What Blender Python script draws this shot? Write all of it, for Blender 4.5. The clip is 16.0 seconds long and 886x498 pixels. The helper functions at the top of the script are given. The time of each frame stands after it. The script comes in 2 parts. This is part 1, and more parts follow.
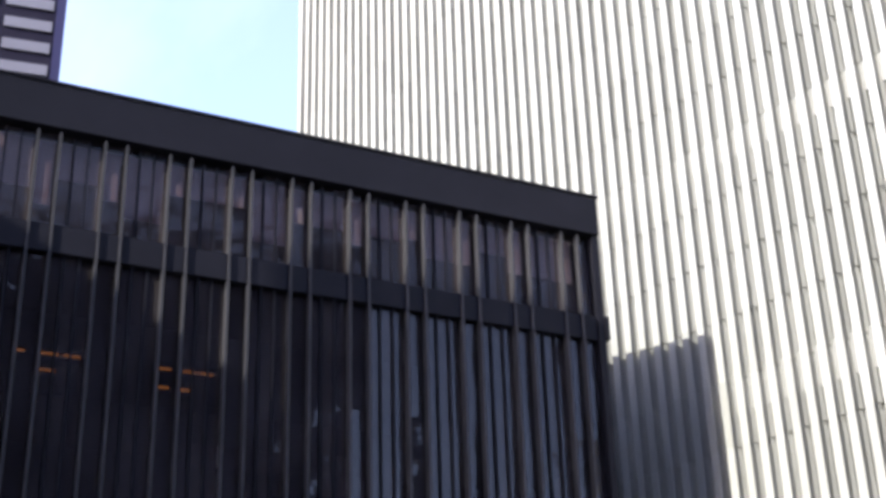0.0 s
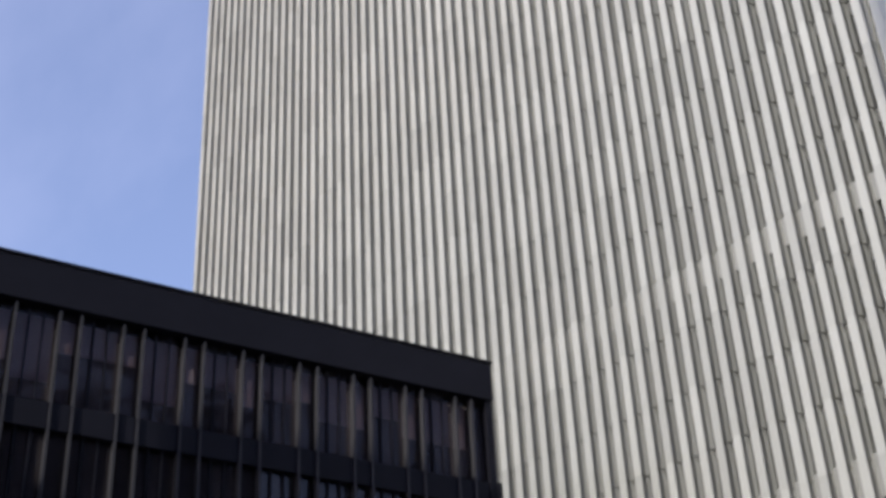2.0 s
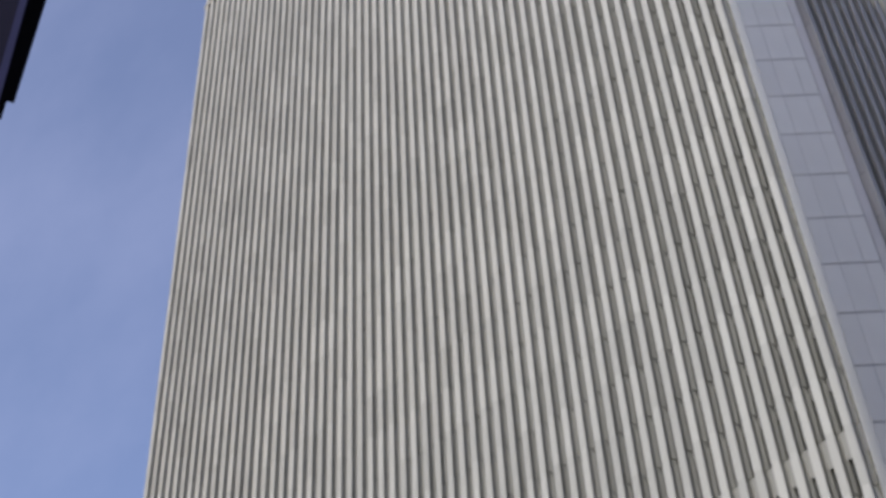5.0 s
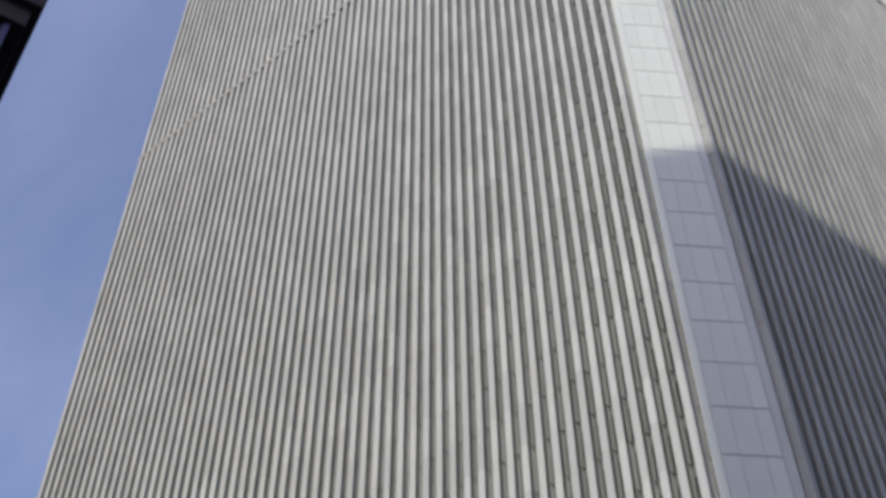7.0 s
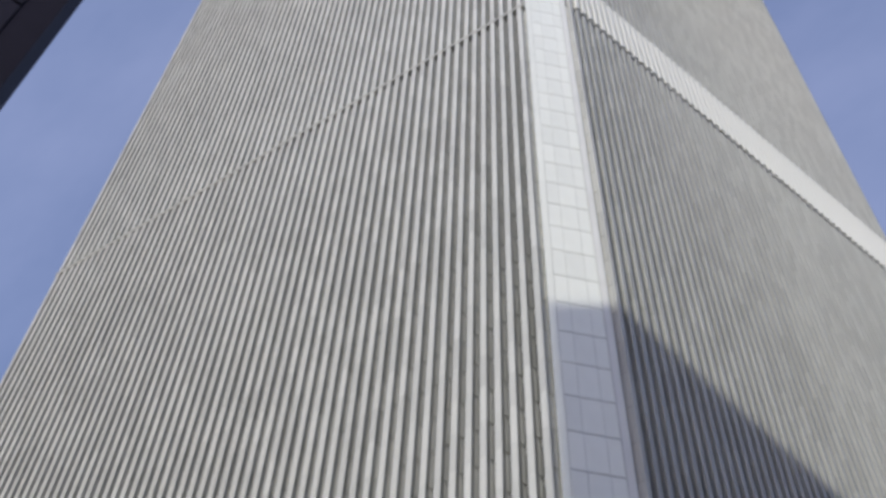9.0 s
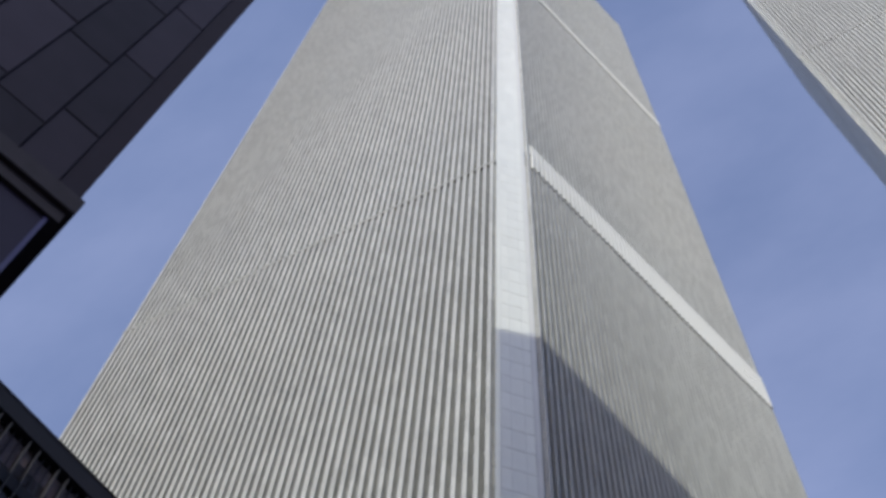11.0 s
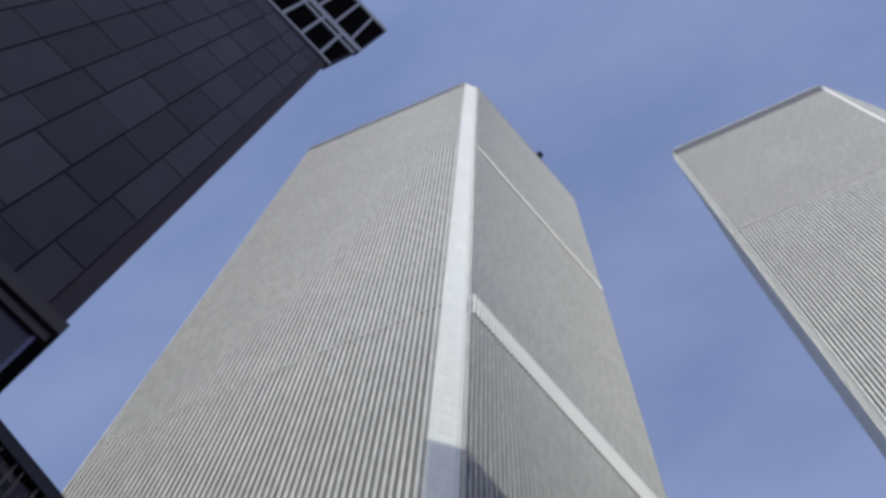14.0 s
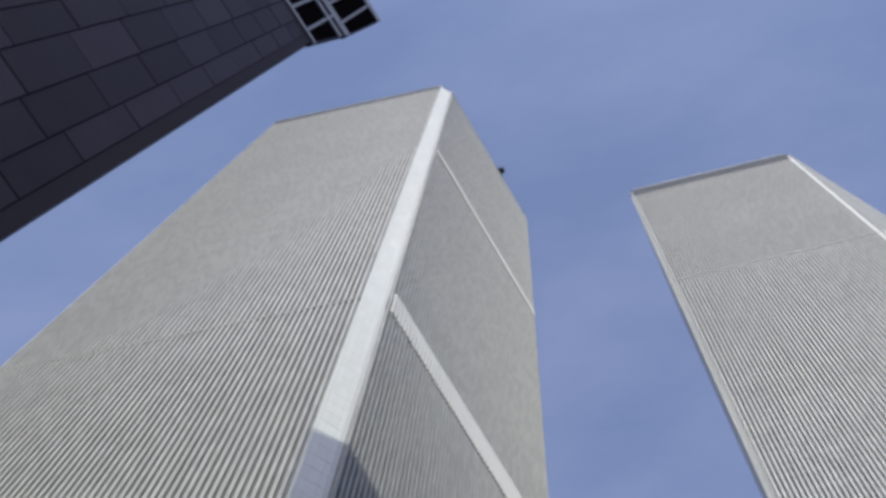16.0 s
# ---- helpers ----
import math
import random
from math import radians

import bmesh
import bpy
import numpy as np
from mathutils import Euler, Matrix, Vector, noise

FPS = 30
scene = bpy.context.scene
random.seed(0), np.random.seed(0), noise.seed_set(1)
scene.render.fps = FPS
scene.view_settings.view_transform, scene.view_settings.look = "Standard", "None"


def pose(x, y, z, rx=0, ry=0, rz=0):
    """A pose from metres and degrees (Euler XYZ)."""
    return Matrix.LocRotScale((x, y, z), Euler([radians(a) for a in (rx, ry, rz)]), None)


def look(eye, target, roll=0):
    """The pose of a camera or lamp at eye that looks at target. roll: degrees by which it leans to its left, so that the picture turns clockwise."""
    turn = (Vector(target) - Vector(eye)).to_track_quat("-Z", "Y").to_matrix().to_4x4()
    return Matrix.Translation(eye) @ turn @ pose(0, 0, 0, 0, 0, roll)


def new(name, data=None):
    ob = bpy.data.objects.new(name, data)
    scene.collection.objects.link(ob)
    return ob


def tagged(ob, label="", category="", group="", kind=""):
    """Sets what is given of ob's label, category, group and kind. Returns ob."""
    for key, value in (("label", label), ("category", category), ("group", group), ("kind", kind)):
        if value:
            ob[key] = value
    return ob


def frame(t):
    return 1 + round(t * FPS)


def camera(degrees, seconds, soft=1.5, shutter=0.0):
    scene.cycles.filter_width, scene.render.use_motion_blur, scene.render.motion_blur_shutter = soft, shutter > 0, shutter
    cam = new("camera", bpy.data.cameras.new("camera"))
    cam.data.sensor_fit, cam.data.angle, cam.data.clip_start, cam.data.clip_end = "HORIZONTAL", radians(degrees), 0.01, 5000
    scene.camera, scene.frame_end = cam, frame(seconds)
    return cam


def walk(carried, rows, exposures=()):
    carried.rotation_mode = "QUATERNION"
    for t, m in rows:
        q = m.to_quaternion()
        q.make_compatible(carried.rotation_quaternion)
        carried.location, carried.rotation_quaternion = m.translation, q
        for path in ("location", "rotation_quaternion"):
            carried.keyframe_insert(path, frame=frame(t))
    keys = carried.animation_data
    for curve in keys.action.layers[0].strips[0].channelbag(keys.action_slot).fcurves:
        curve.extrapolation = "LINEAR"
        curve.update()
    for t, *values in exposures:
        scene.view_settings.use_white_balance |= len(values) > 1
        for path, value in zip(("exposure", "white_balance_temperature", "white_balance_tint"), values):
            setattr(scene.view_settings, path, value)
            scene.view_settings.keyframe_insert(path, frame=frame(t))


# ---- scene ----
# ---------------------------------------------------------------- camera
cam = camera(35.83, 16.0, soft=3.6)
# seconds, x, y, z, yaw, pitch, roll
ROWS = [
    (0.0, 17.77, -47.49, 70.21, 50.44, 24.99, -1.79),
    (0.5, 17.78, -47.47, 70.19, 49.02, 27.04, -2.18),
    (1.0, 17.79, -47.46, 70.17, 47.43, 28.72, -2.79),
    (1.5, 17.81, -47.44, 70.14, 46.08, 30.16, -2.77),
    (2.0, 17.82, -47.42, 70.12, 45.25, 31.71, -3.16),
    (2.5, 17.84, -47.41, 70.09, 44.88, 33.44, -2.65),
    (3.0, 17.86, -47.40, 70.07, 44.66, 35.51, -2.78),
    (3.5, 17.87, -47.39, 70.06, 43.51, 37.40, -3.53),
    (4.0, 17.80, -47.38, 69.82, 42.95, 39.45, -3.80),
    (4.5, 17.59, -47.28, 69.30, 42.53, 41.60, -3.76),
    (5.0, 17.30, -46.95, 68.75, 42.08, 43.80, -3.46),
    (5.5, 16.99, -46.29, 68.41, 41.45, 46.00, -2.92),
    (6.0, 16.72, -45.15, 68.53, 40.47, 48.14, -2.19),
    (6.5, 16.36, -43.97, 68.56, 38.92, 50.47, -1.85),
    (7.0, 16.25, -42.31, 69.40, 38.06, 52.36, -0.56),
    (7.5, 16.19, -41.01, 70.01, 36.99, 53.96, 0.23),
    (8.0, 16.13, -38.72, 71.51, 36.64, 56.41, 2.38),
    (8.5, 15.84, -36.62, 72.85, 35.90, 58.23, 3.86),
    (9.0, 16.54, -37.90, 68.91, 34.39, 60.22, 2.98),
    (9.5, 17.47, -39.91, 57.56, 33.37, 62.28, 3.48),
    (10.0, 18.39, -41.93, 46.21, 32.59, 64.53, 4.25),
    (10.5, 19.32, -43.94, 34.86, 32.08, 66.79, 5.14),
    (11.0, 20.25, -45.95, 23.51, 31.86, 68.85, 5.97),
    (11.5, 21.17, -47.97, 12.16, 31.97, 70.53, 6.58),
    (12.0, 22.88, -48.85, 1.28, 32.21, 72.23, 6.94),
    (12.5, 23.00, -48.65, 1.24, 32.52, 73.37, 7.47),
    (13.0, 23.26, -48.39, 1.28, 31.96, 74.63, 7.53),
    (13.5, 23.65, -48.12, 1.38, 31.44, 75.43, 7.15),
    (14.0, 24.37, -47.72, 1.60, 29.60, 75.91, 6.84),
    (14.5, 25.38, -47.27, 1.87, 27.31, 76.12, 7.07),
    (15.0, 26.42, -46.89, 2.04, 25.80, 76.14, 7.57),
    (15.5, 27.42, -46.56, 2.06, 23.85, 76.18, 8.42),
    (16.0, 28.26, -46.33, 2.09, 22.58, 76.24, 10.50),
]
walk(cam, [(t, pose(x, y, z, 90 + p, 0, w) @ pose(0, 0, 0, 0, 0, r)) for t, x, y, z, w, p, r in ROWS],
     exposures=[(0.0, 1.85, 6550, 5), (0.5, 1.34, 6550, 5), (1.0, 0.94, 6550, 5), (1.5, 0.76, 6550, 5), (2.0, 0.55, 6550, 5), (2.5, 0.42, 6550, 5),
                (3.2, 0.28, 6550, 5), (3.7, 0.2, 6550, 5), (6.0, 0.18, 6500, 4), (8.0, 0.2, 6450, 3), (9.0, 0.26, 6450, 3), (12.0, 0.26, 6350, 1), (16.0, 0.24, 6350, 1)])

# ---------------------------------------------------------------- light
SUN = Vector((0.12 * 0.88, -0.993 * 0.88, 0.475)).normalized()     # towards the sun
world = bpy.data.worlds.new("sky")
scene.world = world
world.use_nodes = True
wn = world.node_tree.nodes
sky = wn.new("ShaderNodeTexSky")
sky.sky_type = "NISHITA"
sky.sun_disc = False
sky.sun_elevation = math.asin(SUN.z)
sky.sun_rotation = math.atan2(SUN.x, SUN.y)
sky.altitude = 50
sky.dust_density = 1.5
# thin high cloud over the blue
wl = world.node_tree.links
way = wn.new("ShaderNodeTexCoord")
wmap = wn.new("ShaderNodeMapping")
wmap.inputs["Scale"].default_value = (1.0, 2.2, 1.6)
wmap.inputs["Rotation"].default_value = (0.3, 0.2, 0.7)
wl.new(way.outputs["Generated"], wmap.inputs["Vector"])
veil = wn.new("ShaderNodeTexNoise")
veil.inputs["Scale"].default_value = 2.6
veil.inputs["Detail"].default_value = 6
veil.inputs["Roughness"].default_value = 0.55
wl.new(wmap.outputs["Vector"], veil.inputs["Vector"])
thick = wn.new("ShaderNodeMapRange")
thick.inputs["From Min"].default_value = 0.38
thick.inputs["From Max"].default_value = 0.75
thick.inputs["To Min"].default_value = 0.14
thick.inputs["To Max"].default_value = 0.31
wl.new(veil.outputs["Fac"], thick.inputs["Value"])
cloud = wn.new("ShaderNodeMixRGB")
cloud.inputs["Color2"].default_value = (4.6, 4.7, 5.6, 1)
wl.new(thick.outputs["Result"], cloud.inputs["Fac"])
wl.new(sky.outputs["Color"], cloud.inputs["Color1"])
deep = wn.new("ShaderNodeMixRGB")
deep.blend_type = "MULTIPLY"
deep.inputs["Fac"].default_value = 1.0
deep.inputs["Color2"].default_value = (0.97, 0.96, 1.21, 1)
wl.new(cloud.outputs["Color"], deep.inputs["Color1"])
wl.new(deep.outputs["Color"], wn["Background"].inputs["Color"])
wn["Background"].inputs["Strength"].default_value = 0.14
sun = new("sun", bpy.data.lights.new("sun", "SUN"))
sun.data.energy = 2.1
sun.data.angle = radians(0.4)
sun.data.color = (1.0, 0.95, 0.87)
sun.matrix_world = look(SUN * 800, (0, 0, 0))


# ---------------------------------------------------------------- materials
FLOOR = 3.06                                          # storey height of the tall towers
PHASE = 124.25 % FLOOR


def material(name, colour, rough=0.5, metal=0.0, vary=0.12, grain=4.0, fleck=60.0, bump=0.1, island=0.0, spec=0.5, streak=1.0, storey=0.0):
    """A surface with two scales of variation; island: how much separate pieces differ."""
    m = bpy.data.materials.new(name)
    m.use_nodes = True
    nt = m.node_tree
    n, l = nt.nodes, nt.links
    b = n["Principled BSDF"]
    b.inputs["Roughness"].default_value = rough
    b.inputs["Metallic"].default_value = metal
    b.inputs["Specular IOR Level"].default_value = spec
    co = n.new("ShaderNodeTexCoord")
    mp = n.new("ShaderNodeMapping")
    mp.inputs["Scale"].default_value = (1, 1, 1 / streak)
    l.new(co.outputs["Object"], mp.inputs["Vector"])
    big = n.new("ShaderNodeTexNoise")
    big.inputs["Scale"].default_value = 1 / grain
    big.inputs["Detail"].default_value = 4
    small = n.new("ShaderNodeTexNoise")
    small.inputs["Scale"].default_value = fleck / 10
    small.inputs["Detail"].default_value = 3
    for x in (big, small):
        l.new(mp.outputs["Vector"], x.inputs["Vector"])
    add = n.new("ShaderNodeMath")
    add.operation = "MULTIPLY_ADD"
    l.new(small.outputs["Fac"], add.inputs[0])
    add.inputs[1].default_value = 0.35
    l.new(big.outputs["Fac"], add.inputs[2])
    last = add
    if island:
        geo = n.new("ShaderNodeNewGeometry")
        info = n.new("ShaderNodeObjectInfo")
        mix = n.new("ShaderNodeMath")
        mix.operation = "ADD"
        if storey:
            sep = n.new("ShaderNodeSeparateXYZ")
            l.new(co.outputs["Object"], sep.inputs[0])
            lift = n.new("ShaderNodeMath")
            lift.operation = "SUBTRACT"
            lift.inputs[1].default_value = PHASE
            l.new(sep.outputs["Z"], lift.inputs[0])
            snap = n.new("ShaderNodeMath")
            snap.operation = "SNAP"
            snap.inputs[1].default_value = storey
            l.new(lift.outputs[0], snap.inputs[0])
            l.new(snap.outputs[0], mix.inputs[0])
        else:
            l.new(geo.outputs["Random Per Island"], mix.inputs[0])
        l.new(info.outputs["Random"], mix.inputs[1])
        wh = n.new("ShaderNodeTexWhiteNoise")
        wh.noise_dimensions = "1D"
        l.new(mix.outputs[0], wh.inputs["W"])
        more = n.new("ShaderNodeMath")
        more.operation = "MULTIPLY_ADD"
        l.new(wh.outputs["Value"], more.inputs[0])
        more.inputs[1].default_value = island
        l.new(add.outputs[0], more.inputs[2])
        last = more
    ramp = n.new("ShaderNodeMapRange")
    ramp.inputs["From Min"].default_value = 0.35
    ramp.inputs["From Max"].default_value = 1.0 + island
    ramp.inputs["To Min"].default_value = 1 - vary
    ramp.inputs["To Max"].default_value = 1 + vary
    l.new(last.outputs[0], ramp.inputs["Value"])
    hue = n.new("ShaderNodeHueSaturation")
    hue.inputs["Color"].default_value = (*colour, 1)
    l.new(ramp.outputs["Result"], hue.inputs["Value"])
    l.new(hue.outputs["Color"], b.inputs["Base Color"])
    if bump:
        bp = n.new("ShaderNodeBump")
        bp.inputs["Strength"].default_value = bump
        bp.inputs["Distance"].default_value = 0.02
        l.new(small.outputs["Fac"], bp.inputs["Height"])
        l.new(bp.outputs["Normal"], b.inputs["Normal"])
    return m


ALU = material("aluminium_cladding", (0.488, 0.486, 0.462), 0.45, 0.1, 0.20, 9.0, 8.0, 0.05, 0.6, streak=6, storey=FLOOR)
ALU_PANEL = material("aluminium_panel", (0.846, 0.838, 0.752), 0.32, 0.10, 0.12, 6.0, 8.0, 0.04, 0.25, streak=3)
ALU_BAND = material("aluminium_band", (0.71, 0.695, 0.64), 0.5, 0.05, 0.10, 6.0, 8.0, 0.04, streak=3)
ALU_PALE = material("matt_aluminium_band", (0.27, 0.268, 0.26), 0.5, 0.05, 0.12, 6.0, 8.0, 0.04, streak=3)
# the columns' aluminium, its colour darkened for the shade in the gaps
SPANDREL = material("shade_dark_spandrel", (0.095, 0.094, 0.092), 0.45, 0.05, 0.15, 7.0, 8.0, 0.05, 0.3)
BACKING = material("dark_joint_backing", (0.085, 0.085, 0.088), 0.6, 0.0, 0.15, 7.0, 8.0, 0.05)
TOWER_GLASS = material("dark_window_glass", (0.010, 0.0105, 0.012), 0.25, 0.0, 0.3, 5.0, 3.0, 0.03, 0.0, spec=0.1)
LOUVRE = material("louvre_grey", (0.032, 0.032, 0.036), 0.55, 0.1, 0.15, 3.0, 20.0, 0.1)
VENT = material("black_vent_louvre", (0.02, 0.02, 0.022), 0.7, spec=0.1)
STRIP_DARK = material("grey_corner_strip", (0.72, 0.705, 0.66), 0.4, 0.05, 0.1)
SLOT = material("slot_grey", (0.37, 0.36, 0.335), 0.55, 0.1, 0.15, 3.0, 20.0, 0.1)
BRONZE = material("dark_bronze_steel", (0.0158, 0.0155, 0.0225), 0.5, 0.0, 0.25, 3.0, 20.0, 0.1, 0.2, spec=0.12)
BRONZE_LIGHT = material("brushed_bronze_mullion", (0.064, 0.062, 0.070), 0.45, 0.0, 0.2, 2.0, 20.0, 0.05, 0.2, spec=0.15)


def glazing(name, clear_colour, share):
    """Tinted float glass, slightly wavy: mostly clear, with a share of mirror."""
    m = bpy.data.materials.new(name)
    m.use_nodes = True
    n, l = m.node_tree.nodes, m.node_tree.links
    clear = n.new("ShaderNodeBsdfTransparent")
    clear.inputs["Color"].default_value = (*clear_colour, 1)
    gloss = n.new("ShaderNodeBsdfGlossy")
    gloss.inputs["Roughness"].default_value = 0.02
    gloss.inputs["Color"].default_value = (0.9, 0.86, 0.86, 1)
    wave = n.new("ShaderNodeTexNoise")
    wave.inputs["Scale"].default_value = 0.9
    ripple = n.new("ShaderNodeBump")
    ripple.inputs["Strength"].default_value = 0.5
    ripple.inputs["Distance"].default_value = 0.09
    co = n.new("ShaderNodeTexCoord")
    l.new(co.outputs["Object"], wave.inputs["Vector"])
    l.new(wave.outputs["Fac"], ripple.inputs["Height"])
    l.new(ripple.outputs["Normal"], gloss.inputs["Normal"])
    both = n.new("ShaderNodeMixShader")
    both.inputs["Fac"].default_value = share
    l.new(clear.outputs[0], both.inputs[1])
    l.new(gloss.outputs[0], both.inputs[2])
    # a thin pale film in patches, painting the haze that lifts the darks
    haze = n.new("ShaderNodeBsdfDiffuse")
    haze.inputs["Color"].default_value = (0.36, 0.32, 0.35, 1)
    patch = n.new("ShaderNodeTexNoise")
    patch.inputs["Scale"].default_value = 0.35
    patch.inputs["Detail"].default_value = 5
    l.new(co.outputs["Object"], patch.inputs["Vector"])
    haze_share = n.new("ShaderNodeMapRange")
    haze_share.inputs["From Min"].default_value = 0.3
    haze_share.inputs["From Max"].default_value = 0.7
    haze_share.inputs["To Min"].default_value = 0.05
    haze_share.inputs["To Max"].default_value = 0.15
    l.new(patch.outputs["Fac"], haze_share.inputs["Value"])
    hazed = n.new("ShaderNodeMixShader")
    l.new(haze_share.outputs["Result"], hazed.inputs["Fac"])
    l.new(both.outputs[0], hazed.inputs[1])
    l.new(haze.outputs[0], hazed.inputs[2])
    l.new(hazed.outputs[0], n["Material Output"].inputs["Surface"])
    return m


# one kind of glass; the lower storeys' shade is put into a darker tint
TOP_GLASS = glazing("lightly_tinted_glass", (0.80, 0.74, 0.74), 0.018)
LOW_GLASS = glazing("shaded_bronze_glass", (0.30, 0.26, 0.27), 0.042)
INNER = material("office_ceiling", (0.10, 0.092, 0.09), 0.8)
# near-black colour paints the darkness of rooms that get no light
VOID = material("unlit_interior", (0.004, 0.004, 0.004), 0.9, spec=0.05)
PALE_BLIND = material("pale_lilac_blind", (0.55, 0.52, 0.60), 0.8)
BLIND = material("grey_blind", (0.44, 0.415, 0.43), 0.7)
VIOLET = material("violet_grey_pier", (0.012, 0.009, 0.055), 0.5)
PALE_GLASS = material("pale_strip_glass", (0.16, 0.155, 0.19), 0.3)
DUSK = material("violet_dark_wall", (0.010, 0.008, 0.021), 0.6, spec=0.15)
TUBE = bpy.data.materials.new("orange_tube")
TUBE.use_nodes = True
TUBE.node_tree.nodes["Principled BSDF"].inputs["Emission Color"].default_value = (1.0, 0.45, 0.1, 1)
TUBE.node_tree.nodes["Principled BSDF"].inputs["Emission Strength"].default_value = 0.6
SLATE = material("dark_slate_panel", (0.0155, 0.0131, 0.0212), 0.6, 0.0, 0.58, 9.0, 30.0, 0.15, 1.2, spec=0.07)
SLATE_JOINT = material("dark_joint", (0.0095, 0.0078, 0.0160), 0.8, spec=0.1)
LEDGE_STONE = material("near_black_stone", (0.012, 0.010, 0.016), 0.7, 0.0, 0.3, 2.5, 30.0, 0.15, spec=0.15)
FRAME_GREY = material("pale_window_frame", (0.12, 0.12, 0.145), 0.5, 0.1, 0.15)
BLACK_GLASS = material("black_glass", (0.0025, 0.0024, 0.0032), 0.4, spec=0.0)
PAVING = material("granite_paving", (0.13, 0.128, 0.12), 0.8, 0.0, 0.2, 8.0, 40.0, 0.2)
CONCRETE = material("pale_concrete", (0.40, 0.38, 0.35), 0.8, 0.0, 0.2, 8.0, 20.0, 0.2)
ROOFING = material("roof_gravel", (0.12, 0.12, 0.12), 0.9)


# ---------------------------------------------------------------- mesh helpers
def prism(bm, plan, z0, z1):
    """A closed prism over a plan polygon."""
    lo = [bm.verts.new((x, y, z0)) for x, y in plan]
    hi = [bm.verts.new((x, y, z1)) for x, y in plan]
    k = len(plan)
    for i in range(k):
        bm.faces.new((lo[i], lo[(i + 1) % k], hi[(i + 1) % k], hi[i]))
    bm.faces.new(hi)
    bm.faces.new(lo[::-1])


def made(name, bm, mat, parent=None):
    bmesh.ops.recalc_face_normals(bm, faces=bm.faces)
    me = bpy.data.meshes.new(name)
    bm.to_mesh(me)
    bm.free()
    me.materials.append(mat)
    ob = new(name, me)
    ob.parent = parent
    return ob


def part(name, bm, mat, parent, label=""):
    return tagged(made(name, bm, mat, parent), label)


def thing(name, label, category, group="", kind=""):
    return tagged(new(name), label, category, group, kind)


def again(ob, m):
    """One more part on the same mesh, at the pose m under the same parent."""
    o = ob.copy()
    scene.collection.objects.link(o)
    o.matrix_basis = m
    return o


def facing(origin, along):
    """Pose whose x runs along a wall, y out of it and z up; the wall seen from outside runs right to left."""
    a = Vector((*along, 0)).normalized()
    out = Vector((0, 0, 1)).cross(a)
    m = Matrix.Identity(4)
    for r in range(3):
        m[r][0], m[r][1], m[r][2] = a[r], out[r], (0, 0, 1)[r]
    m.translation = Vector((*origin, 0))
    return m


def slab(bm, x0, x1, y0, y1, z0, z1):
    prism(bm, [(x0, y0), (x1, y0), (x1, y1), (x0, y1)], z0, z1)


# ---------------------------------------------------------------- ground
bm = bmesh.new()
slab(bm, -2500, 2500, -2500, 2500, -1.0, 0.0)
tagged(made("ground", bm, PAVING), "pale granite plaza paving", "ground", kind="structure")


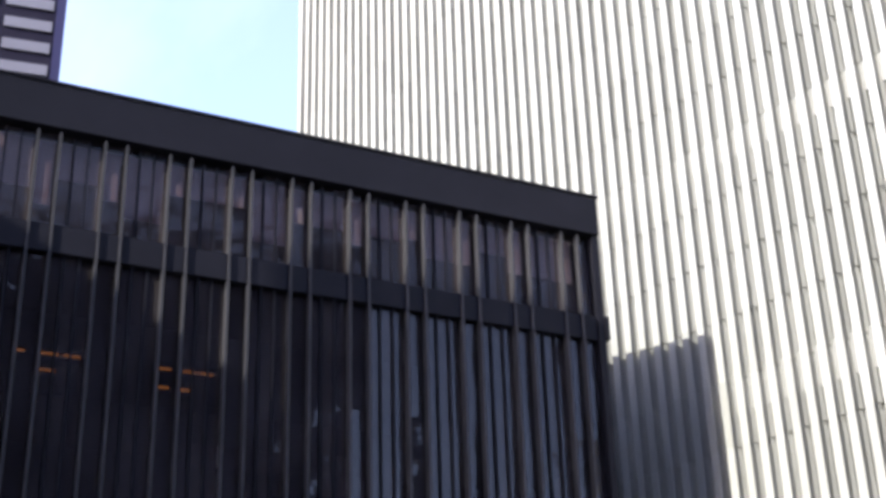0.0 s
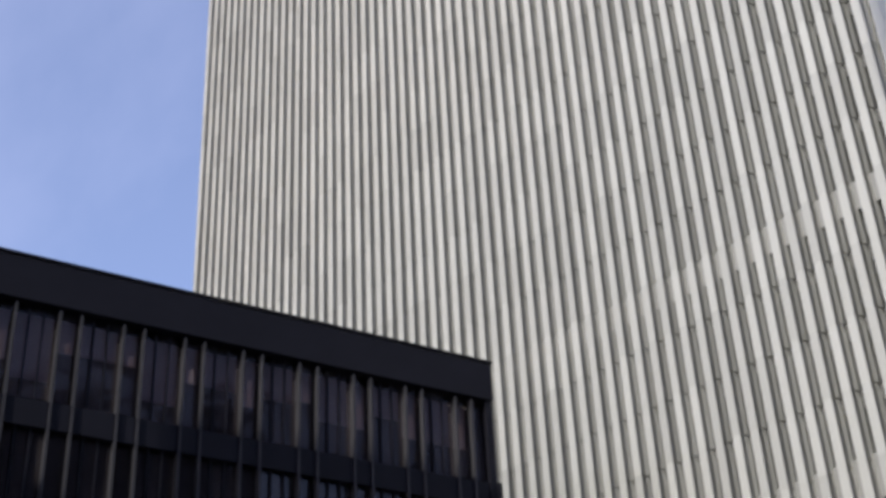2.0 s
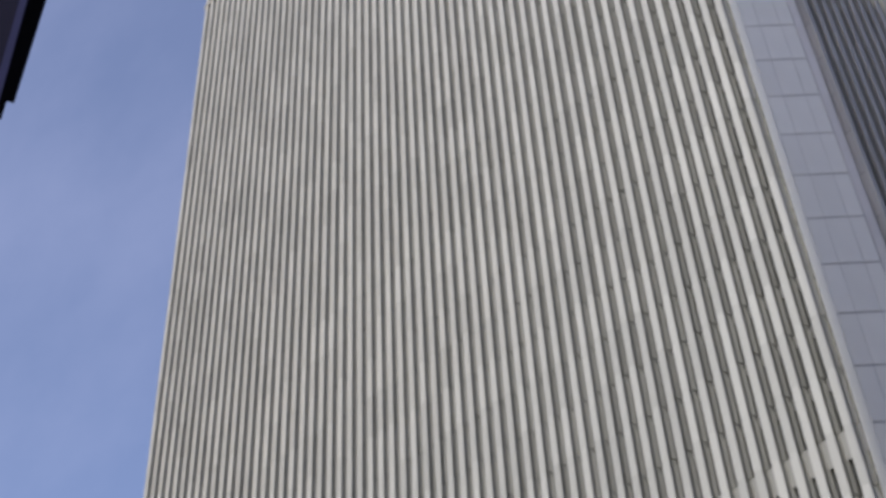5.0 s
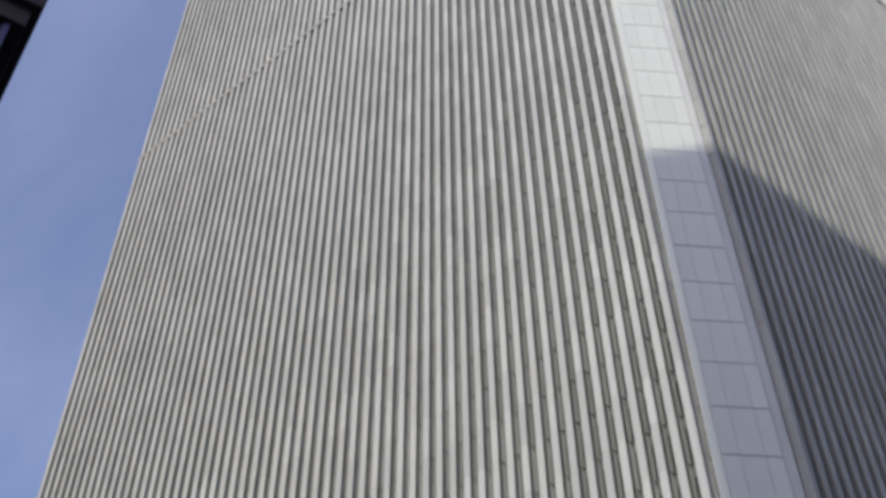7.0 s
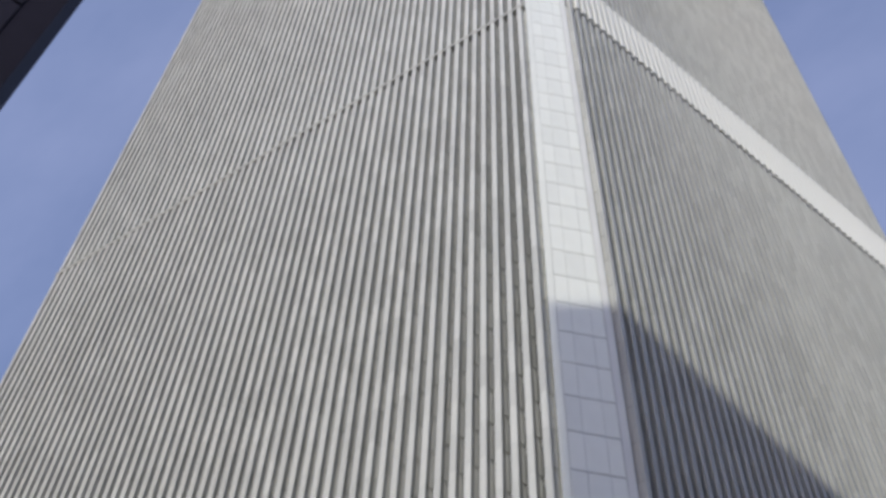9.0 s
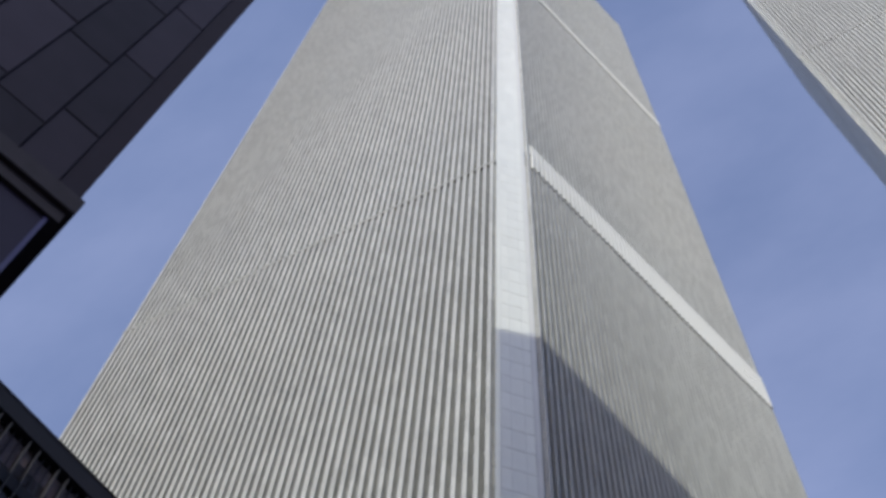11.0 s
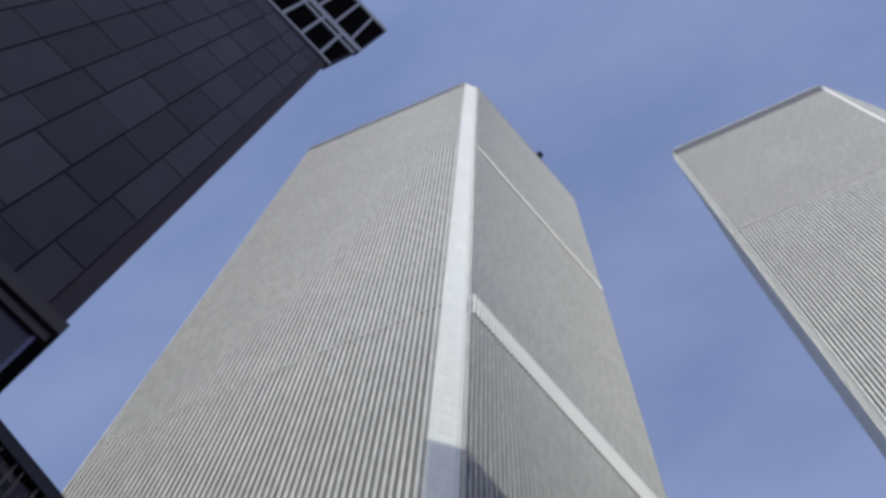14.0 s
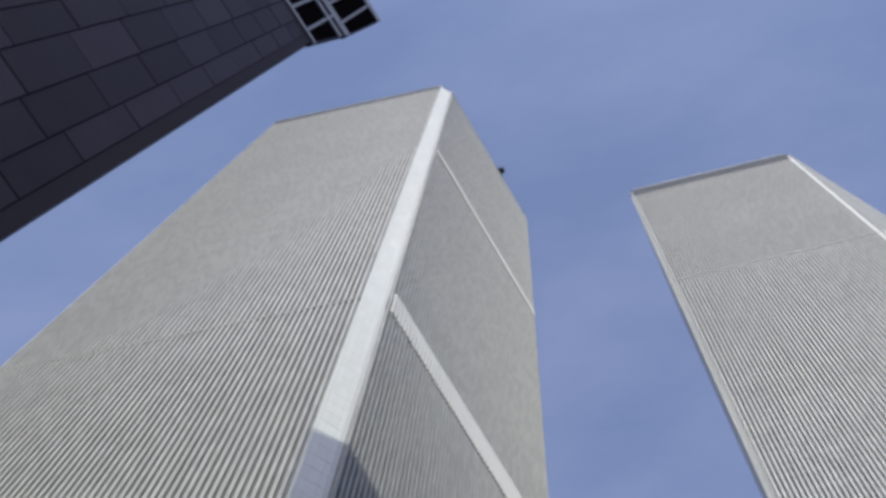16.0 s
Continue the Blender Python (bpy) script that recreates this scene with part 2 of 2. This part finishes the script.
# ---------------------------------------------------------------- the two tall towers
def face_parts(tower, origin, along, length, top, bands, n_col, flat_bands, grooves=(0, 0), pale=(), crown=4.0, slim=1.0):
    """One face: glass sheet, spandrel strip for each floor, columns, bands of closed floors."""
    m = facing(origin, along)
    pitch = length / n_col
    bm = bmesh.new()
    slab(bm, 0, length, -0.9, -0.34, 2.0, top - 1.0)
    o = part("window_glass", bm, TOWER_GLASS, tower, "dark tinted window glass")
    o.matrix_basis = m
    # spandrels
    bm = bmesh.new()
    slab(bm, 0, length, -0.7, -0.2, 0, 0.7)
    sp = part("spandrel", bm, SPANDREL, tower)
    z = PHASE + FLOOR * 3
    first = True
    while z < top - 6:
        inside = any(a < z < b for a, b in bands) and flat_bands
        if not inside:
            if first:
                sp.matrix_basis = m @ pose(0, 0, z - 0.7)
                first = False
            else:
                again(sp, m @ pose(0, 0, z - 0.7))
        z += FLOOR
    # closed floors: a proud pale band, or a dark slot at the foot of the closed storeys
    for a, b in bands:
        bm = bmesh.new()
        if flat_bands:
            mid = a + 0.52 * (b - a)
            slab(bm, 0, length - 0.75, -0.5, 0.34, mid, b)
            o = part("closed_floor_band", bm, ALU_BAND, tower, "plain pale band of closed mechanical floors")
            gap = bmesh.new()
            slab(gap, 0, length, -0.5, 0.02, a - 1.2, mid)
            part("vent_louvre", gap, VENT, tower, "dark vent louvre under the closed floors").matrix_basis = m
            fin = bmesh.new()
            w = pitch * 0.33
            prism(fin, [(-w, 0.0), (w, 0.0), (w, 0.44), (w * 0.6, 0.56), (-w * 0.6, 0.56), (-w, 0.44)], a - 1.2, b - 0.25)
            fin = part("band_fin", fin, ALU_BAND, tower)
            fin.matrix_basis = m @ pose(pitch / 2, 0, 0)
            for i in range(1, n_col - 1):
                again(fin, m @ pose(pitch * (i + 0.5), 0, 0))
        else:
            slab(bm, 0, length, -0.5, 0.425, a - 2.7, a - 2.25)
            o = part("closed_floor_slot", bm, SLOT, tower, "dark louvred slot below closed mechanical floors")
        o.matrix_basis = m
    for a, b in pale:
        bm = bmesh.new()
        slab(bm, 0, length, -0.5, -0.02, a, b)
        o = part("closed_floor_band", bm, ALU_PALE, tower, "plain pale band of closed mechanical floors")
        o.matrix_basis = m
    # columns, with a groove at each storey over the height that is passed nearest
    deep = 0.40
    edge = [(0.224, deep), (0.234, 0.36), (0.210, 0.25), (0.212, -0.10), (0.258, -0.10), (0.266, 0.11), (0.340, -0.06), (0.346, -0.28), (0.338, -0.62)]
    ring = [(-pitch * slim * x, y) for x, y in edge[::-1]] + [(pitch * slim * x, y) for x, y in edge]
    levels = [(0.5, 1.0)]
    z = PHASE
    while z < top - 8:
        if grooves[0] < z < grooves[1]:
            levels += [(z - 0.28, 1.0), (z - 0.25, 0.968), (z + 0.02, 0.968), (z + 0.05, 1.0)]
        z += FLOOR
    levels.append((top - 0.5 - crown, 1.0))
    bm = bmesh.new()
    last = None
    for z, k in levels:
        rib = 1 - 6.0 * (1 - k)                        # the side ribs stop short at the joint
        now = [bm.verts.new((x * (k if y > 0.3 else rib), y * (0.5 + k / 2) if y > 0 else y, z)) for x, y in ring]
        if last:
            for i in range(len(ring) - 1):
                bm.faces.new((last[i], last[i + 1], now[i + 1], now[i]))
        last = now
    bm.faces.new(last)
    col = part("column", bm, ALU, tower)
    col.matrix_basis = m @ pose(pitch / 2, 0, 0)
    for i in range(1, n_col):
        again(col, m @ pose(pitch * (i + 0.5), 0, 0))
    # crown
    bm = bmesh.new()
    slab(bm, 0, length, -0.6, 0.30, top - 0.5 - crown, top - 0.5)
    o = part("top_louvre", bm, LOUVRE, tower, "dark louvred band under the roof edge")
    o.matrix_basis = m
    bm = bmesh.new()
    slab(bm, 0, length, -0.8, 0.34, top - 0.5, top)
    o = part("roof_edge", bm, ALU_PANEL, tower)
    o.matrix_basis = m


def chamfer(tower, a, b, top, near=None):
    """The bevelled corner from a to b: two edge strips and panels floor by floor, three across."""
    a, b = Vector(a), Vector(b)
    m = facing(a, b - a)
    w = (b - a).length
    bm = bmesh.new()
    slab(bm, 0.0, w, -0.6, -0.03, 0.5, top)
    o = part("corner_backing", bm, BACKING, tower)
    o.matrix_basis = m
    rim = min(0.46, 0.28 * w)
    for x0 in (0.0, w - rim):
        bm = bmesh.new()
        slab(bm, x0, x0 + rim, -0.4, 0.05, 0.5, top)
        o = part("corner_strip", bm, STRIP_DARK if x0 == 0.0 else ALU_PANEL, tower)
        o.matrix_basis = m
    inner = w - 2 * rim - 0.04
    # three panels across each storey, the middle one widest
    spans = [(0.0, 0.28), (0.28, 0.70), (0.70, 1.0)]
    rows = []
    z = PHASE
    while z < top - FLOOR:
        rows.append(z)
        z += FLOOR
    first = {}
    far = bmesh.new()
    for z in rows:
        for u, v in spans:
            x, w3 = rim + 0.02 + u * inner, (v - u) * inner
            if near and near[0] < z < near[1]:
                if u not in first:
                    bm = bmesh.new()
                    slab(bm, 0.008, w3 - 0.008, -0.2, 0.02, 0.035, FLOOR - 0.035)
                    first[u] = part("corner_panel", bm, ALU_PANEL, tower)
                    first[u].matrix_basis = m @ pose(x, 0, z)
                else:
                    again(first[u], m @ pose(x, 0, z))
            else:
                slab(far, x + 0.008, x + w3 - 0.008, -0.2, 0.02, z + 0.035, z + FLOOR - 0.035)
    o = part("corner_cladding", far, ALU_PANEL, tower)
    tagged(o, kind="stuff")
    o.matrix_basis = m


def tower(label, corner, left, right, cut, top, bands, slots, near=None, pale=(), crown=7.5, side=None):
    """A square tower: corner nearest the plaza, its left and right walls as plan vectors, cut: how much the corners are bevelled."""
    t = thing("skyscraper", label, "skyscraper", "twin towers")
    c = Vector(corner)
    L, R = Vector(left), Vector(right)
    l, r = L.normalized(), R.normalized()
    cl, cr = cut
    B = Vector(side or right)
    b = B.normalized()
    pts = [c + l * cl, c + L - l * cl, c + L + b * cr, c + L + B - b * cr, c + L + R - l * cl, c + R + l * cl, c + R - r * cr, c + r * cr]
    bm = bmesh.new()
    mid = sum(pts, Vector((0, 0))) / 8
    prism(bm, [mid + (p - mid) * 0.975 for p in pts], 0.0, top - 1.2)
    part("core", bm, ROOFING, t)
    # walls run right to left seen from outside
    face_parts(t, pts[0], l, (pts[1] - pts[0]).length, top, slots, 59, False, near or (0, 0), pale, crown)
    face_parts(t, pts[6], -r, (pts[7] - pts[6]).length, top, bands, 59, True, near or (0, 0), (), 0.8, 0.80)
    chamfer(t, pts[7], pts[0], top, near)
    chamfer(t, pts[1], pts[2], top)
    chamfer(t, pts[5], pts[6], top)
    face_parts(t, pts[2], b, (pts[3] - pts[2]).length, top, slots, 59, False)
    return t


near_tower = tower("tall pale aluminium skyscraper with closely set vertical columns", (0, 0), (-57.96, 0.27), (16.79, 50.91), (1.88, 2.73), 438.0,
                   [(190.0, 198.3), (326.5, 329.8)], [(188.2, 195.0)], near=(85, 220), pale=[(89.1, 90.9), (101.5, 102.9)])
far_tower = tower("matching pale aluminium skyscraper farther off", (100.9, 43.8), (-50.6, 1.6), (31.2, 30.2), (0.7, 0.85), 436.0,
                  [(190.0, 200.0), (323.0, 330.0)], [(326.0, 332.0)], crown=9.0, side=(9.8, 47.0))

# small window-washing rig on the roof edge of the near tower
rig = thing("roof_rig", "small dark window-washing rig on the roof edge", "rig")
m = facing((10.35, 31.4), (-0.313, -0.950)) @ pose(0, 0, 438.0)
bm = bmesh.new()
slab(bm, -1.5, 1.5, -1.6, 0.5, 0.0, 2.3)
bmesh.ops.bevel(bm, geom=bm.edges[:], offset=0.2, segments=1, affect="EDGES")
part("cabin", bm, BRONZE, rig).matrix_basis = m
bm = bmesh.new()
slab(bm, -0.9, 0.9, -0.4, 1.8, 2.3, 2.9)
slab(bm, -0.7, 0.7, 1.0, 1.7, 0.6, 2.4)
part("arm", bm, BRONZE, rig).matrix_basis = m


# ---------------------------------------------------------------- the low dark building in front of the near tower
low = thing("office_building", "low dark bronze steel and glass office building with paired mullions", "building")
low_m = facing((-19.26, -8.15), (-0.215, -0.977)) @ pose(0, 0, -1.1)
LEN = 25.6


def low_part(name, bm, mat, label="", parent=None):
    o = part(name, bm, mat, parent or low, label)
    o.matrix_basis = low_m
    return o


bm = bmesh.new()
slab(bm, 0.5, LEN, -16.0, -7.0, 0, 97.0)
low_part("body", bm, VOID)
bm = bmesh.new()
slab(bm, 0.0, LEN, -16.0, -0.03, 98.42, 98.52)
low_part("roof", bm, ROOFING)
bm = bmesh.new()
slab(bm, -0.02, LEN, -1.2, 0.0, 96.75, 98.45)
low_part("fascia", bm, BRONZE, "deep dark steel roof fascia")
bm = bmesh.new()
slab(bm, -0.08, LEN, -0.3, 0.06, 98.53, 98.62)
low_part("drip_edge", bm, BRONZE)
bm = bmesh.new()
slab(bm, 0.0, 0.3, -16.0, -0.1, 0, 96.7)
low_part("side_wall", bm, BRONZE)
STOREY = [96.7, 92.95, 87.6, 82.3, 77.0]
for i, top in enumerate(STOREY[1:]):
    bm = bmesh.new()
    if i == 0:
        slab(bm, -0.18, LEN, -0.9, -0.22, top - 1.05, top)
    else:
        slab(bm, 0.0, LEN, -1.3, -0.75, top - 0.75, top)
    low_part("spandrel_band", bm, BRONZE)
    bm = bmesh.new()
    slab(bm, 0.3, LEN, -7.0, -1.3, top - 0.6, top - 0.2)
    low_part("floor_slab", bm, INNER)
bm = bmesh.new()
slab(bm, -0.18, 0.0, -0.22, 0.0, 91.9, 92.95)
low_part("band_end", bm, BRONZE)
bm = bmesh.new()
slab(bm, 0.3, LEN, -7.0, -1.0, 96.2, 96.6)
low_part("top_ceiling", bm, INNER)
# mullions in pairs, panes between
bm = bmesh.new()
slab(bm, -0.022, 0.022, -0.46, -0.14, 60.0, 96.62)
slab(bm, -0.046, 0.046, -0.14, -0.10, 60.0, 96.62)
mul = part("mullion", bm, BRONZE_LIGHT, low, "slim brushed bronze mullion")
spots = [1.03 + 2.437 * k for k in range(11)]
first = True
for x0 in spots:
    for x in (x0, x0 + 0.8):
        if first:
            mul.matrix_basis = low_m @ pose(x, 0, 0)
            first = False
        else:
            again(mul, low_m @ pose(x, 0, 0))
bm = bmesh.new()
slab(bm, -0.03, 0.03, -0.52, -0.36, 60.0, 96.62)
thin = part("glazing_bar", bm, BRONZE, low)
first = True
for x0 in spots:
    for x in (x0 + 0.8 + 0.53, x0 + 0.8 + 1.07):
        if first:
            thin.matrix_basis = low_m @ pose(x, 0, 0)
            first = False
        else:
            again(thin, low_m @ pose(x, 0, 0))
rng = random.Random(5)
for i in range(4):
    top, foot = STOREY[i] - (1.05 if i == 1 else 0.0), STOREY[i + 1]
    cells = [(x0 - 1.6 + 0.0, x0) for x0 in spots] + [(x0, x0 + 0.8) for x0 in spots]
    for k, (xa, xb) in enumerate(cells):
        bm = bmesh.new()
        t = rng.uniform(-0.02, 0.02)
        vs = [bm.verts.new(p) for p in ((max(xa, 0.02), -0.48 + t, foot), (xb, -0.48 - t, foot), (xb, -0.48 - t * 0.5, top), (max(xa, 0.02), -0.48 + t * 1.5, top))]
        bm.faces.new(vs)
        ext = bmesh.ops.extrude_face_region(bm, geom=bm.faces[:])
        bmesh.ops.translate(bm, vec=(0, -0.02, 0), verts=[v for v in ext["geom"] if isinstance(v, bmesh.types.BMVert)])
        low_part("pane", bm, TOP_GLASS if i == 0 else LOW_GLASS)
# blinds behind the top storey, half drawn
for k, x0 in enumerate(spots):
    for xa, w in ((x0 + 0.86, 1.45), (x0 + 0.06, 0.66)):
        bm = bmesh.new()
        drop = rng.choice([1.3, 1.5, 2.0, 2.6])
        slab(bm, xa, xa + w, -0.72, -0.69, 96.5 - drop, 96.5)
        low_part("blind", bm, BLIND)
# pale drawn blinds lower down
for k in range(4):
    bm = bmesh.new()
    slab(bm, 8.3 + 1.05 * k, 8.9 + 1.05 * k, -0.72, -0.69, 83.0, 86.0 - 0.2 * (k % 2))
    low_part("blind", bm, PALE_BLIND)
for k in range(3):
    bm = bmesh.new()
    slab(bm, 14.0 + 1.2 * k, 15.0 + 1.2 * k, -0.72, -0.69, 84.9, 85.7)
    low_part("blind", bm, PALE_BLIND)
# lit ceiling tubes in the third storey
for x, z, w in ((22.55, 88.1, 0.7), (21.75, 88.1, 0.6), (22.55, 87.5, 0.6), (23.5, 88.1, 0.3), (18.5, 88.1, 0.5), (17.55, 88.1, 0.5), (16.95, 88.1, 0.5), (18.5, 87.4, 0.4), (17.7, 87.4, 0.35)):
    bm = bmesh.new()
    slab(bm, x - w / 2, x + w / 2, -0.70, -0.66, z + 0.16, z + 0.23)
    low_part("ceiling_tube", bm, TUBE, "lit orange ceiling tube")


# ---------------------------------------------------------------- the dark panelled tower behind the low building
slate = thing("panelled_tower", "dark slate-panelled tower with window strips, a ledge and a glazed crown", "skyscraper")
sm = facing((-63.89, -14.70), (-0.350, -0.937))                  # the lower corner; x runs along the broad face
DEEP, END = -36.0, 112.0


def slate_part(name, bm, mat, label=""):
    o = part(name, bm, mat, slate, label)
    o.matrix_basis = sm
    return o


# lower shaft with strips of windows up to the ledge
bm = bmesh.new()
slab(bm, 0.5, END, DEEP, -0.3, 0.0, 202.0)
slate_part("lower_shaft", bm, DUSK)
bm = bmesh.new()
slab(bm, 0.48, 1.15, -1.5, 0.0, 0.0, 202.0)
slate_part("corner_pier", bm, VIOLET)
for k in range(26):
    z = 97.65 + 1.87 * k
    for x0, x1 in ((1.35, 4.7), (5.3, 30.0)):
        bm = bmesh.new()
        slab(bm, x0, x1, -0.3, -0.12, z, z + 0.85)
        slate_part("window_strip", bm, PALE_GLASS)
bm = bmesh.new()
slab(bm, -0.9, END, DEEP, 0.5, 202.0, 205.5)
slate_part("moulding", bm, LEDGE_STONE)
bm = bmesh.new()
slab(bm, -1.9, END, DEEP, 1.4, 205.5, 211.0)
bmesh.ops.bevel(bm, geom=bm.edges[:], offset=0.15, segments=1, affect="EDGES")
slate_part("ledge", bm, LEDGE_STONE, "projecting dark stone ledge")
# the shaft above, set back from the ledge
BACK, EDGE, HEAD = -1.0, -1.0, 600.0
bm = bmesh.new()
slab(bm, EDGE, END, DEEP, BACK - 0.3, 211.0, HEAD)
slate_part("shaft", bm, SLATE_JOINT)
bm = bmesh.new()
slab(bm, EDGE - 0.02, EDGE + 3.9, BACK - 1.0, BACK - 0.1, 211.0, HEAD)
slate_part("corner_strip", bm, SLATE_JOINT)
columns = [EDGE + x for x in (4.0, 11.6, 21.2, 31.6, 40.0, 50.4, 60.0, 70.2, 80.0, 90.4, 100.0, 112.0)]
rng = random.Random(5)
joints = [211.4, 238.0, 277.0, 322.0, 366.0, 408.0, 450.0, 492.0, 532.0, 570.0, HEAD - 0.5]
for k in range(11):
    xa, xb = columns[k] + 0.24, columns[k + 1] - 0.24
    shift = (0.0, -9.5, -4.0, 6.0, 0.0)[k % 5]
    rows = [joints[0]] + [z + shift for z in joints[1:-1]] + [joints[-1]]
    for z0, z1 in zip(rows, rows[1:]):
        bm = bmesh.new()
        slab(bm, xa, xb, BACK - 0.4, BACK + rng.uniform(-0.06, 0.06), z0 + 0.35, z1 - 0.35)
        slate_part("panel", bm, SLATE)
bm = bmesh.new()
slab(bm, EDGE, END, DEEP, BACK - 1.0, HEAD, 860.0)
slate_part("crown_shaft", bm, SLATE_JOINT)


# crown in two flaring tiers: dark panes between pale bars
def flared(bm, lo, hi, x1, y0, y1, z0, z1):
    """A block whose free end leans out from lo to hi."""
    ring = [[bm.verts.new((x, y, z)) for x, y in ((e, y0), (x1, y0), (x1, y1), (e, y1))] for e, z in ((lo, z0), (hi, z1))]
    for i in range(4):
        bm.faces.new((ring[0][i], ring[0][(i + 1) % 4], ring[1][(i + 1) % 4], ring[1][i]))
    bm.faces.new(ring[1])
    bm.faces.new(ring[0][::-1])


for lo, hi, z0, z1, low_rail, high_rail in ((EDGE - 1.0, EDGE - 6.5, HEAD, 702.0, 6.0, 26.0), (EDGE - 7.2, EDGE - 11.8, 702.0, 865.0, 10.0, 16.0)):
    y0 = BACK
    bm = bmesh.new()
    flared(bm, lo, hi, END, y0 - 3.0, y0, z0, z1)
    slate_part("crown_core", bm, SLATE_JOINT)

    def at(z):
        return lo + (hi - lo) * (z - z0) / (z1 - z0)

    rails = [(z0, z0 + low_rail), (z1 - high_rail, z1)]
    if z0 == HEAD:
        rails = [(z0, z0 + low_rail), (z1 - high_rail, z1 - 18.0), (z1 - 7.0, z1)]
    for za, zb in rails:
        bm = bmesh.new()
        flared(bm, at(za) - 0.1, at(zb) - 0.1, END, y0, y0 + 1.0, za + 0.2, zb - 0.2)
        slate_part("crown_rail", bm, FRAME_GREY)
    bars = [hi + 11.8 * k for k in range(11)]
    for xa, xb in zip(bars, bars[1:]):
        za, zb = z0 + low_rail, z1 - high_rail
        bm = bmesh.new()
        flared(bm, max(xa + 0.9, at(za) + 0.9), max(xa + 0.9, at(zb) + 0.9), xb - 0.9, y0, y0 + 0.3, za, zb)
        slate_part("pane", bm, BLACK_GLASS, "black window pane")
    for x in bars[1:]:
        bm = bmesh.new()
        slab(bm, x - 0.7, x + 0.7, y0, y0 + 1.1, z0 + 1.0, z1 - 1.0)
        slate_part("crown_bar", bm, FRAME_GREY)


# ---------------------------------------------------------------- unseen blocks added behind the camera, to throw shadows and dim fill and reflections
def block(label, corner, along, length, depth, height, wall=CONCRETE):
    """A plain flat-roofed block added out of view: its near wall runs along from the corner, and it reaches back by
    depth.
    """
    b = thing("unseen_block", label, "building", "buildings across the street")
    m = facing(corner, along)
    bm = bmesh.new()
    slab(bm, 0.0, length, -depth, 0.0, 0.0, height)
    part("wall", bm, wall, b).matrix_basis = m
    bm = bmesh.new()
    slab(bm, 0.0, 2.6, -0.1, 0.05, 0.0, 2.0)
    w = part("window", bm, TOWER_GLASS, b)
    w.matrix_basis = m @ pose(1.0, 0, height - 6)
    z, count = height - 6, 1
    while z > 8 and count < 280:
        for k in range(int((length - 2) / 5)):
            if k or z < height - 6:
                again(w, m @ pose(1.0 + 5 * k, 0, z))
                count += 1
        z -= 6
    return b


RISE = SUN.z / math.hypot(SUN.x, SUN.y)
FAR, NEAR = 160.0, 60.0
tall_corner = Vector((-1.95 + 0.12 * FAR, -0.993 * FAR))
low_corner = Vector((-22.8 + 0.12 * NEAR, -21.5 - 0.993 * NEAR))
# shadow casters, set so that their edges' shadows land as wanted
block("unseen tall pale block added to shade the near tower", tall_corner, (0.47, 0.883), 60.0, 40.0, 136.0 + FAR * RISE)
block("unseen lower pale block added to shade the low facade", low_corner - Vector((80.0, 0.0)), (1.0, 0.0), 80.0, 40.0, 86.1 + NEAR * RISE)
block("unseen thin pale wall added to shade the mullions", (-19.26 + 0.12 * NEAR, -8.15 - 0.993 * NEAR), (-0.215, -0.977), 13.6, 0.7, 91.5 + NEAR * RISE)
# dark walls added to cut sky fill and what the glass reflects
block("unseen dark block added to dim sky fill and reflections", (77.0, -68.0), (-0.142, 0.991), 66.0, 30.0, 138.0, BRONZE)
block("unseen lower dark block added to dim sky fill and reflections", (67.5, -0.5), (-0.142, 0.991), 42.0, 30.0, 84.0, BRONZE)
block("unseen tall dark block added to dim sky fill and reflections", (87.7, -122.9), (-0.142, 0.991), 52.0, 40.0, 200.0, BRONZE)
